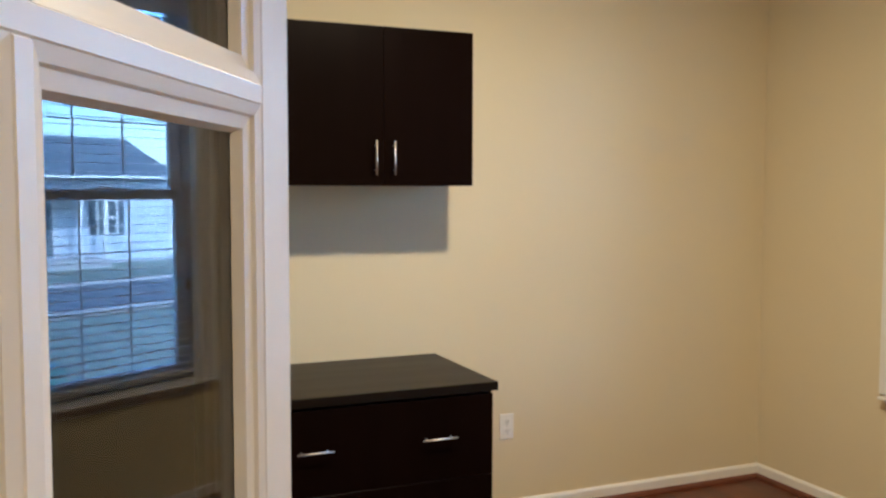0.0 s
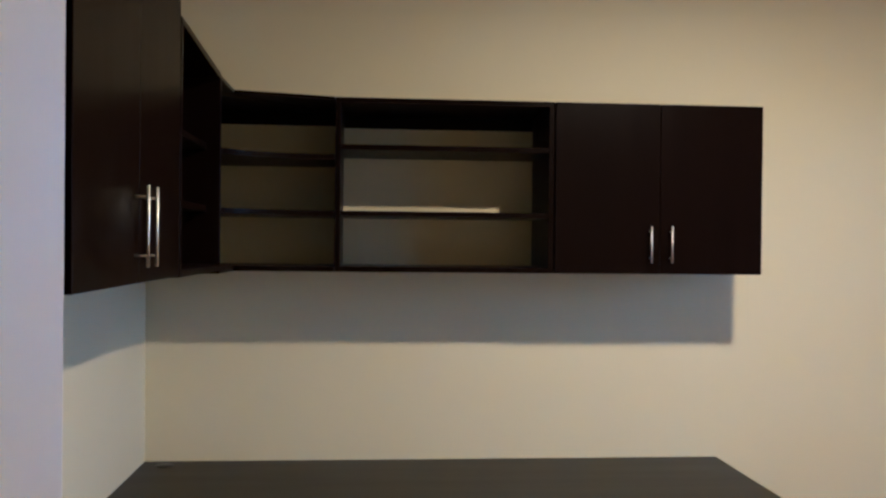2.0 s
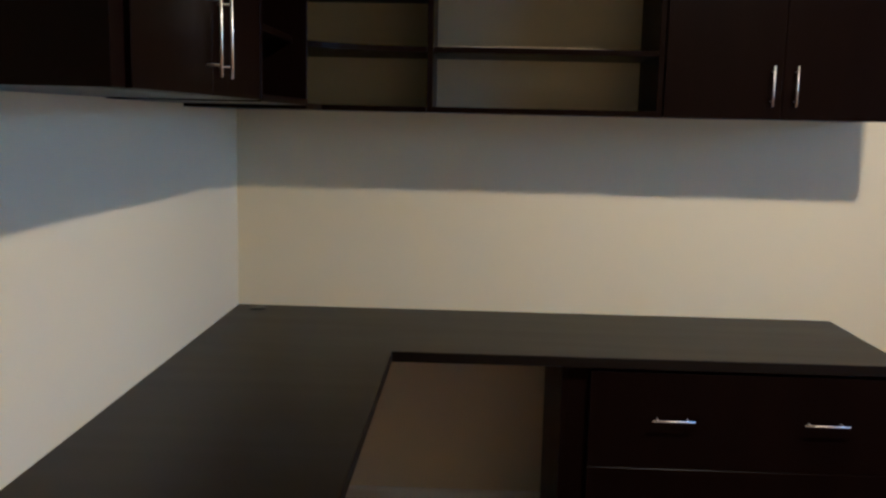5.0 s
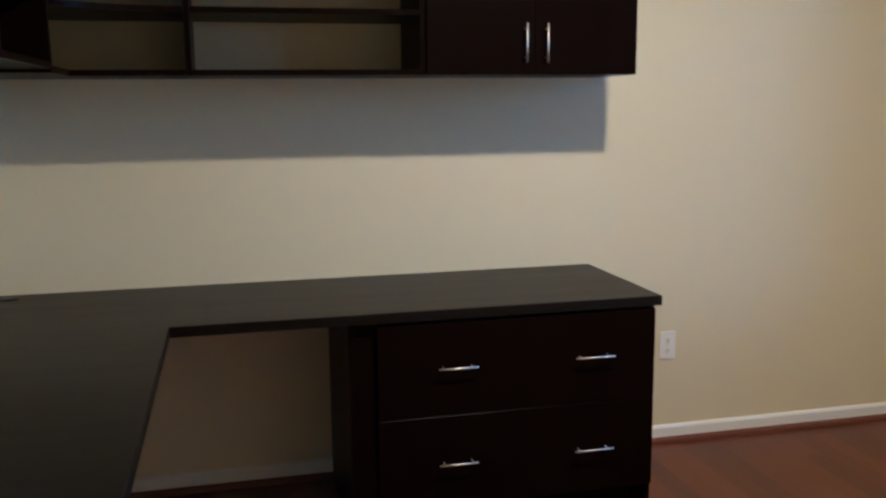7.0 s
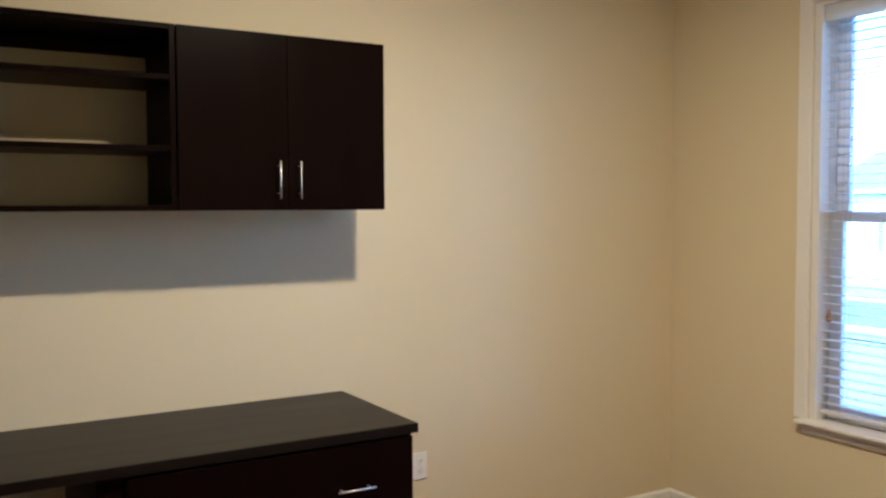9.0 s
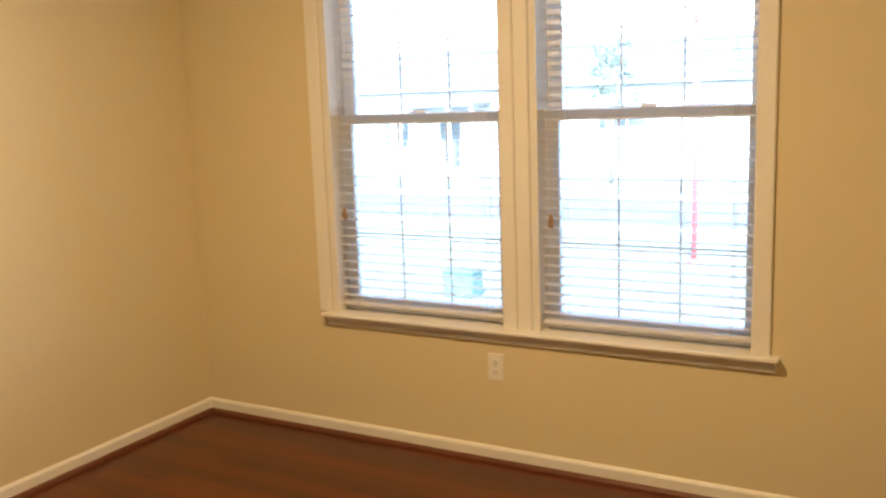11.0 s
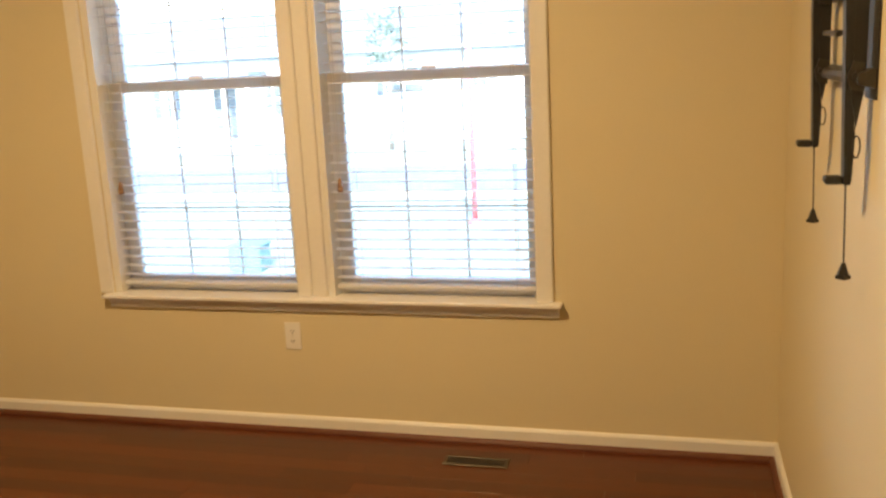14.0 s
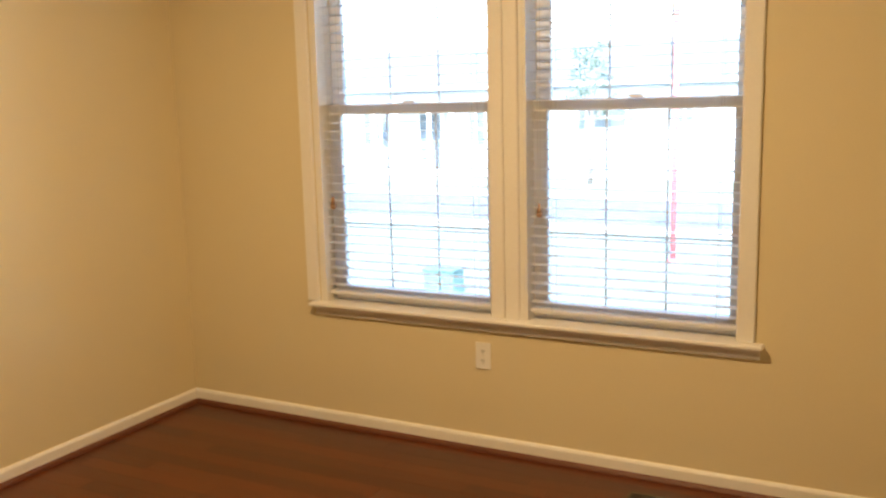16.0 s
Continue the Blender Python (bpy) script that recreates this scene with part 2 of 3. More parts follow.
def baseboard(axis, wall, inward, a, b):
    """White baseboard with a rounded top, and a stained shoe moulding at its foot."""
    prof = [(0, 0.0), (0.013, 0.0), (0.013, 0.059), (0.009, 0.066), (0.004, 0.071), (0, 0.071)]
    bm = bmesh.new()
    prism(bm, [(wall + inward * p[0], p[1]) for p in prof], 'y' if axis == 'y' else 'x', a, b)
    o = solid("baseboard", bm, TRIM, "low white painted baseboard", "baseboard", "structure")
    q = [(0.013, 0.0), (0.030, 0.0), (0.029, 0.009), (0.025, 0.016), (0.019, 0.021), (0.013, 0.022)]
    bm = bmesh.new()
    prism(bm, [(wall + inward * p[0], p[1]) for p in q], 'y' if axis == 'y' else 'x', a, b)
    part("shoe_moulding", bm, SHOE, o, "red-brown stained quarter-round moulding")


baseboard('x', 0.0, -1, 0.0, W)
baseboard('y', W, -1, -L, 0.0)
baseboard('y', 0.0, 1, AY, 0.0)
baseboard('x', -L, 1, AX, W)


# ---- window ----
def window_side(parent, y0, y1):
    """One double-hung unit: jambs, two sashes with bars and panes."""
    xf, xb = W + 0.092, W + 0.136
    zm = 1.458
    fr = bmesh.new()
    box(fr, W + 0.002, W + T - 0.002, y1 - 0.012, y1, WZ0, WZ1)
    box(fr, W + 0.002, W + T - 0.002, y0, y0 + 0.012, WZ0, WZ1)
    box(fr, W + 0.002, W + T - 0.002, y0 + 0.012, y1 - 0.012, WZ1 - 0.012, WZ1)
    part("window_frame", fr, TRIM, parent)
    a, b = y0 + 0.013, y1 - 0.013
    for nm, x, z0, z1, low in (("lower_sash", xf, WZ0 + 0.0005, zm + 0.012, 0.07), ("upper_sash", xb - 0.008, zm - 0.03, WZ1 - 0.013, 0.045)):
        bm = bmesh.new()
        st = 0.060
        box(bm, x - 0.016, x + 0.016, a, a + st, z0, z1, 0.003)
        box(bm, x - 0.016, x + 0.016, b - st, b, z0, z1, 0.003)
        box(bm, x - 0.0158, x + 0.0158, a + st, b - st, z0, z0 + low, 0.003)
        box(bm, x - 0.0158, x + 0.0158, a + st, b - st, z1 - 0.045, z1, 0.003)
        sash = part(nm, bm, VINYL, parent, "white vinyl sash with thin bars")
        ya, yb, za, zb = a + st, b - st, z0 + low, z1 - 0.045
        g = part("pane", bm_box(x - 0.002, x + 0.002, ya, yb, za, zb), GLASS, sash)
        g.visible_shadow = False
        for i in (1, 2):
            y = ya + (yb - ya) * i / 3
            part("bar", bm_box(x - 0.007, x - 0.0022, y - 0.004, y + 0.004, za, zb), VINYL, sash)
            z = za + (zb - za) * i / 3 + 0.027
            part("bar", bm_box(x - 0.0075, x - 0.0022, ya, yb, z - 0.004, z + 0.004), VINYL, sash)
    bm = bmesh.new()
    box(bm, xf - 0.03, xf - 0.017, (a + b) / 2 - 0.03, (a + b) / 2 + 0.03, zm + 0.012, zm + 0.026, 0.004)
    part("sash_lock", bm, VINYL, parent, "small white sash lock")


MY0, MY1 = -1.80, -1.68
win = thing("window_1", (W, (WY0 + WY1) / 2, WZ0), "white twin double-hung window with divided panes", "window", "", "structure")
window_side(win, WY0, MY0)
window_side(win, MY1, WY1 - 0.0205)
part("jamb_liner", bm_box(W + 0.002, W + T - 0.002, WY1 - 0.02, WY1 - 0.0005, WZ0, WZ1), TRIM, win)
bm = bm_box(W + 0.001, W + T - 0.003, MY0 + 0.0005, MY1 - 0.0005, WZ0, WZ1)
part("mullion", bm, TRIM, win)
cas = bmesh.new()
for (ya, yb) in ((WY0 - 0.031, WY0 + 0.034), (WY1 + 0.001, WY1 + 0.065)):
    box(cas, W - 0.016, W, ya, yb, WZ0, WZ1 + 0.065, 0.004)
box(cas, W - 0.0155, W, WY0 + 0.035, WY1, WZ1 + 0.001, WZ1 + 0.065, 0.004)
part("window_casing", cas, TRIM, win, "white painted flat casing")
mc = bmesh.new()
box(mc, W - 0.015, W + 0.001, -1.784, -1.721, WZ0, WZ1, 0.005)
box(mc, W - 0.012, W + 0.001, -1.718, -1.654, WZ0, WZ1, 0.005)
part("mullion_casing", mc, TRIM, win)
sl = bm_box(W - 0.055, W + 0.05, WY0 - 0.064, WY1 + 0.038, WZ0 - 0.015, WZ0, 0.005, 2)
part("window_sill", sl, TRIM, win, "white painted stool with rounded nose")
ap = bmesh.new()
prism(ap, [(W, WZ0 - 0.0155), (W - 0.034, WZ0 - 0.0155), (W - 0.031, WZ0 - 0.021), (W - 0.022, WZ0 - 0.029), (W - 0.015, WZ0 - 0.040), (W - 0.012, WZ0 - 0.050),
           (W - 0.016, WZ0 - 0.052), (W - 0.017, WZ0 - 0.057), (W - 0.014, WZ0 - 0.060), (W, WZ0 - 0.060)],
      'y', WY0 - 0.05, WY1 + 0.022)
part("apron", ap, TRIM, win)
part("window_base", bm_box(W + 0.05, W + T, WY0, WY1, WZ0 - 0.03, WZ0 - 0.001), TRIM, win)


def blind(y0, y1):
    """A lowered horizontal blind with open slats."""
    x = W + 0.046
    th = thing("window_blind", (x, (y0 + y1) / 2, WZ0 + 0.03), "white horizontal blind lowered with its slats open", "blind", "window blinds")
    part("valance", bm_box(x - 0.032, x - 0.022, y0 + 0.014, y1 - 0.014, WZ1 - 0.085, WZ1 - 0.014, 0.004), SLAT, th)
    part("headrail", bm_box(x - 0.021, x + 0.025, y0 + 0.016, y1 - 0.016, WZ1 - 0.055, WZ1 - 0.014, 0.003), SLAT, th)
    zb = WZ0 + 0.03
    part("bottom_rail", bm_box(x - 0.025, x + 0.025, y0 + 0.016, y1 - 0.016, zb, zb + 0.018, 0.004), SLAT, th)
    yc, hw = (y0 + y1) / 2, (y1 - y0) / 2 - 0.016
    bm = bmesh.new()
    prism(bm, [(-0.025, -0.0006), (-0.012, 0.0010), (0.0, 0.0015), (0.012, 0.0010), (0.025, -0.0006), (0.012, -0.0001), (0.0, 0.0004), (-0.012, -0.0001)],
          'y', -hw, hw)
    me = mesh_of("slat", bm, SLAT)
    n = 42
    zt = WZ1 - 0.085
    for i in range(n):
        o = new("slat", me)
        o.parent = th
        o.location = (0.0, 0.0, 0.018 + (i + 0.7) * (zt - zb - 0.02) / n)
    for y in (y0 + 0.11, y1 - 0.11):
        bm = bmesh.new()
        rod(bm, (x - 0.0265, y, zb + 0.01), (x - 0.0265, y, zt + 0.02), 0.0012, 6)
        rod(bm, (x + 0.0265, y, zb + 0.01), (x + 0.0265, y, zt + 0.02), 0.0012, 6)
        part("ladder_cord", bm, CORD, th)
    bm = bmesh.new()
    for dy in (-0.004, 0.004):
        rod(bm, (x - 0.036, y1 - 0.062 + dy, 1.062), (x - 0.036, y1 - 0.062 + dy * 2, zt), 0.0013, 6)
    cord = part("pull_cord", bm, CORD, th)
    bm = bmesh.new()
    rod(bm, (x - 0.036, y1 - 0.062, 1.012), (x - 0.036, y1 - 0.062, 1.030), 0.010, 12, 0.012)
    rod(bm, (x - 0.036, y1 - 0.062, 1.0302), (x - 0.036, y1 - 0.062, 1.066), 0.012, 12, 0.005)
    part("tassel", bm, TASSEL, cord, "small turned wooden tassel", True)


blind(WY0, MY0)
blind(MY1, WY1 - 0.02)


# ---- desk and base cabinets ----
def bar_pull(parent, a, b, out, gap=0.027, r=0.0033):
    """A nickel bar handle from a to b standing off along out."""
    a, b, out = Vector(a), Vector(b), Vector(out)
    bm = bmesh.new()
    rod(bm, a + out * gap, b + out * gap, r, 14)
    d = (b - a) * 0.14
    for p in (a + d, b - d):
        rod(bm, p, p + out * gap, r * 0.75, 10)
    return part("handle", bm, STEEL, parent, "brushed nickel bar handle", True)


def panels(parent, mat, rows):
    """Each row is a board of a case: a name and its box."""
    for name, *b in rows:
        part(name, bm_box(*b, 0.001), mat, parent)


desk = thing("desktop", (1.0, -0.3, DESK), "dark espresso L-shaped desktop along two walls", "desktop")
bm = bmesh.new()
RX = 2.18
poly = [(0.001, -0.001), (RX, -0.001), (RX, -DEPTH), (0.632, -DEPTH), (0.632, -2.05), (0.001, -2.05)]
prism(bm, poly, 'z', DESK - 0.032, DESK)
es = [e for e in bm.edges if abs(e.verts[0].co.z - DESK) < 1e-5 and abs(e.verts[1].co.z - DESK) < 1e-5]
bmesh.ops.bevel(bm, geom=es, offset=0.003, segments=2, profile=0.5, affect='EDGES')
part("top", bm, ESPTOP, desk)
bm = bmesh.new()
rod(bm, (0.09, -0.07, DESK), (0.09, -0.07, DESK + 0.003), 0.032, 24)
part("grommet", bm, BLACK, desk, "black plastic cable grommet", True)

cab = thing("drawer_cabinet", (1.7, -0.3, 0.0), "dark espresso cabinet with two wide file drawers", "drawer cabinet")
X0, X1, YF = 1.15, 2.166, -0.588
panels(cab, ESP, (
    ("side_panel", X0, X0 + 0.019, YF, -0.002, 0.0, DESK - 0.033),
    ("side_panel", X1 - 0.019, X1, YF, -0.002, 0.0, DESK - 0.033),
    ("bottom_panel", X0 + 0.019, X1 - 0.019, YF + 0.01, -0.002, 0.10, 0.12),
    ("back_panel", X0 + 0.019, X1 - 0.019, -0.012, -0.002, 0.12, DESK - 0.034),
    ("toe_kick", X0 + 0.019, X1 - 0.019, YF + 0.06, YF + 0.075, 0.0, 0.10),
    ("filler_strip", X0 + 0.019, X0 + 0.10, YF, YF + 0.019, 0.12, DESK - 0.034),
))
for z0, z1, zh in ((0.4225, 0.724, 0.581), (0.115, 0.4205, 0.267)):
    d = part("drawer_front", bm_box(X0 + 0.085, X1 - 0.004, YF - 0.020, YF - 0.001, z0, z1, 0.0015), ESP, cab)
    for xa, xb in ((1.423, 1.55), (1.876, 2.01)):
        bar_pull(d, (xa, YF - 0.02, zh), (xb, YF - 0.02, zh), (0, -1, 0))

leg = thing("desk_end_panel", (0.3, -2.02, 0.0), "dark espresso panel holding up the desk end", "panel")
part("panel", bm_box(0.005, 0.60, -2.035, -2.016, 0.0, DESK - 0.033, 0.0015), ESP, leg)


# ---- wall cabinets ----
Z0, Z1, D = 1.487, 2.08, 0.335                       # back wall units
ZC = 2.096                                            # top of the corner unit
P = 0.018

# doors unit on the back wall
uc = thing("wall_cabinet", (1.83, -0.17, Z0), "dark espresso wall cabinet with two closed doors", "wall cabinet", "wall cabinets")
xa, xb = 1.462, 2.203
panels(uc, ESP, (
    ("side_panel", xa, xa + P, -D + 0.02, -0.002, Z0, Z1),
    ("side_panel", xb - P, xb, -D + 0.02, -0.002, Z0, Z1),
    ("bottom_panel", xa + P, xb - P, -D + 0.02, -0.002, Z0, Z0 + P),
    ("top_panel", xa + P, xb - P, -D + 0.02, -0.002, Z1 - P, Z1),
    ("back_panel", xa + P, xb - P, -0.010, -0.002, Z0 + P, Z1 - P),
))
xm = 1.835
for da, db, hx in ((xa + 0.002, xm - 0.0008, 1.798), (xm + 0.0008, xb - 0.001, 1.871)):
    d = part("door", bm_box(da, db, -D, -D + 0.0185, Z0 + 0.001, Z1 - 0.001, 0.0012), ESP, uc)
    bar_pull(d, (hx, -D, 1.526), (hx, -D, 1.654), (0, -1, 0))

# open shelves on the back wall
us = thing("open_wall_shelf", (1.08, -0.17, Z0), "dark espresso open wall shelf with two empty shelves", "wall shelf", "wall cabinets")
xa, xb = 0.707, 1.460
DS = D - 0.005
panels(us, ESP, (
    ("side_panel", xa, xa + P, -DS, -0.002, Z0, Z1),
    ("side_panel", xb - P, xb, -DS, -0.002, Z0, Z1),
    ("bottom_panel", xa + P, xb - P, -DS, -0.002, Z0, Z0 + P),
    ("top_panel", xa + P, xb - P, -DS, -0.002, Z1 - P, Z1),
))
part("hanging_rail", bm_box(xa + P, xb - P, -0.018, -0.002, 2.016, Z1 - P, 0.0015), ESP, us)
for z in (1.903, 1.677):
    part("shelf", bm_box(xa + P + 0.001, xb - P - 0.001, -0.326, -0.003, z, z + P, 0.0012), ESP, us)

# corner unit with shelves that curve round the inside corner
uq = thing("corner_wall_shelf", (0.2, -0.2, Z0), "dark espresso corner shelf with curved inner edges", "wall shelf", "wall cabinets")
DL = 0.368
yq = -0.575
bm = bmesh.new()
ell = [(0.002, -0.002), (0.705, -0.002), (0.705, -DS), (DL, -DS), (DL, yq), (0.002, yq)]
part("bottom_panel", prism(bm, ell, 'z', Z0, Z0 + P), ESP, uq)
bm = prism(bmesh.new(), ell, 'z', ZC - 0.011, ZC)
for v in bm.verts:
    v.co.z -= max(0.0, v.co.x - 0.368) * 0.045            # settles down to the straight run
part("top_panel", bm, ESP, uq)
part("side_panel", bm_box(0.002, DL, yq - P, yq - 0.0005, Z0, ZC, 0.001), ESP, uq)
part("hanging_rail", bm_box(0.02, 0.70, -0.018, -0.002, 2.022, ZC - P, 0.0015), ESP, uq)
for z in (1.868, 1.677):
    c = []
    for i in range(9):
        a = i / 8 * math.pi / 2
        rx, ry = 0.37, 0.245
        c.append((0.326 + rx - rx * math.sin(a), -0.326 - ry + ry * math.cos(a)))
    bm = bmesh.new()
    prism(bm, [(0.003, -0.003), (0.704, -0.003), (0.704, -0.326)] + c + [(0.326, yq), (0.003, yq)], 'z', z, z + P)
    part("shelf", bm, ESP, uq)

# left wall: open bay, then doors
Z0 = 1.497
ul = thing("open_wall_shelf", (0.17, -0.87, Z0), "dark espresso open shelf beside a closed cabinet", "wall shelf", "wall cabinets")
ya, yb = -1.150, yq - P - 0.001
ZA, ZB = 2.136, 2.101                                 # the bay's top runs slightly out of level
panels(ul, ESP, (
    ("side_panel", 0.002, DL, ya, ya + P, Z0, ZA - P),
    ("bottom_panel", 0.002, DL, ya + P, yb, Z0, Z0 + P),
))
part("top_panel", prism(bmesh.new(), [(ya, ZA - P + 0.001), (yb, ZB - P), (yb, ZB), (ya, ZA)], 'x', 0.002, DL), ESP, ul)
part("hanging_rail", bm_box(0.002, 0.018, ya + P, yb, 2.022, ZB - P, 0.0015), ESP, ul)
for z in (1.868, 1.677):
    part("shelf", bm_box(0.003, 0.326, ya + P + 0.001, yb - 0.001, z, z + P, 0.0012), ESP, ul)

Z0, Z1 = 1.500, 2.172
uw = thing("wall_cabinet", (0.17, -1.57, Z0), "dark espresso wall cabinet with two closed doors", "wall cabinet", "wall cabinets")
ya, yb = -2.004, -1.152
DL = 0.345
panels(uw, ESP, (
    ("side_panel", 0.002, DL + 0.0215, ya, ya + P, Z0, Z1),
    ("side_panel", 0.002, DL, yb - P, yb, Z0, Z1),
    ("bottom_panel", 0.002, DL, ya + P, yb - P, Z0, Z0 + P),
    ("top_panel", 0.002, DL, ya + P, yb - P, Z1 - P, Z1),
    ("back_panel", 0.002, 0.010, ya + P, yb - P, Z0 + P, Z1 - P),
    ("filler_strip", DL + 0.001, DL + 0.012, ya + P + 0.001, -1.930, Z0 + 0.001, Z1 - 0.001),
))
ym = -1.526
for da, db, hy in ((-1.928, ym - 0.0008, -1.562), (ym + 0.0008, yb - 0.001, -1.490)):
    d = part("door", bm_box(DL + 0.003, DL + 0.0215, da, db, Z0 + 0.001, Z1 - 0.001, 0.0012), ESP, uw)
    bar_pull(d, (DL + 0.0215, hy, 1.534), (DL + 0.0215, hy, 1.697), (1, 0, 0))


# ---- outlets ----
def outlet(m):
    """A duplex outlet on its plate, facing -y before it is placed."""
    th = thing("wall_outlet", (0, 0, 0), "ivory duplex wall outlet on its cover plate", "outlet", "wall outlets")
    part("plate", bm_box(-0.035, 0.035, -0.006, 0, -0.0575, 0.0575, 0.0025, 2), PLASTIC, th)
    for z in (-0.021, 0.021):
        r = part("receptacle", bm_box(-0.0165, 0.0165, -0.0085, -0.0062, z - 0.014, z + 0.014, 0.0012), PLASTIC, th)
        for x in (-0.006, 0.006):
            part("slot", bm_box(x - 0.0012, x + 0.0012, -0.0092, -0.0087, z - 0.003, z + 0.006), SLOT, r)
        bm = bmesh.new()
        rod(bm, (0, -0.0092, z - 0.008), (0, -0.0087, z - 0.008), 0.0025, 10)
        part("slot", bm, SLOT, r)
    bm = bmesh.new()
    rod(bm, (0, -0.0075, 0), (0, -0.0062, 0), 0.003, 10)
    part("screw", bm, ZINC, th)
    th.matrix_basis = m
    return th


o1 = outlet(pose(2.528, 0, 0.411))
copy_thing(o1, pose(W, -1.613, 0.420, 0, 0, -90))

# ---- floor vent ----
vt = thing("floor_vent", (3.80, -2.415, 0.0), "dark bronze floor register set in the wood floor", "floor vent")
bm = bmesh.new()
vx0, vx1, vy0, vy1 = 3.758, 3.838, -2.532, -2.282
for b4 in ((vx0, vx0 + 0.014, vy0, vy1), (vx1 - 0.014, vx1, vy0, vy1), (vx0 + 0.014, vx1 - 0.014, vy0, vy0 + 0.014), (vx0 + 0.014, vx1 - 0.014, vy1 - 0.014, vy1)):
    box(bm, *b4, 0.0005, 0.006, 0.0015)
part("frame", bm, VENTRIM, vt)
part("well", bm_box(vx0 + 0.014, vx1 - 0.014, vy0 + 0.014, vy1 - 0.014, 0.0002, 0.0012), BLACK, vt)
for i in range(22):
    y = vy0 + 0.02 + i * (vy1 - vy0 - 0.04) / 21
    part("louvre", bm_box(vx0 + 0.015, vx1 - 0.015, y - 0.002, y + 0.002, 0.0013, 0.0048), VENT, vt)
part("louvre", bm_box((vx0 + vx1) / 2 - 0.003, (vx0 + vx1) / 2 + 0.003, vy0 + 0.015, vy1 - 0.015, 0.0049, 0.0056), VENT, vt)

# ---- ceiling lamp ----
lamp = thing("ceiling_lamp", (LAMP[0], LAMP[1], H), "small round flush ceiling lamp, lit", "ceiling lamp", "ceiling lamps")
bm = bmesh.new()
rod(bm, (LAMP[0], LAMP[1], H - 0.022), (LAMP[0], LAMP[1], H - 0.0005), 0.085, 40, 0.095)
part("housing", bm, TRIM, lamp, "", True)
bm = bmesh.new()
rod(bm, (LAMP[0], LAMP[1], H - 0.0265), (LAMP[0], LAMP[1], H - 0.0225), 0.066, 40, 0.068)
part("diffuser", bm, LED, lamp, "glowing warm white diffuser")
copy_thing(lamp, pose(HALL[0], HALL[1], H))


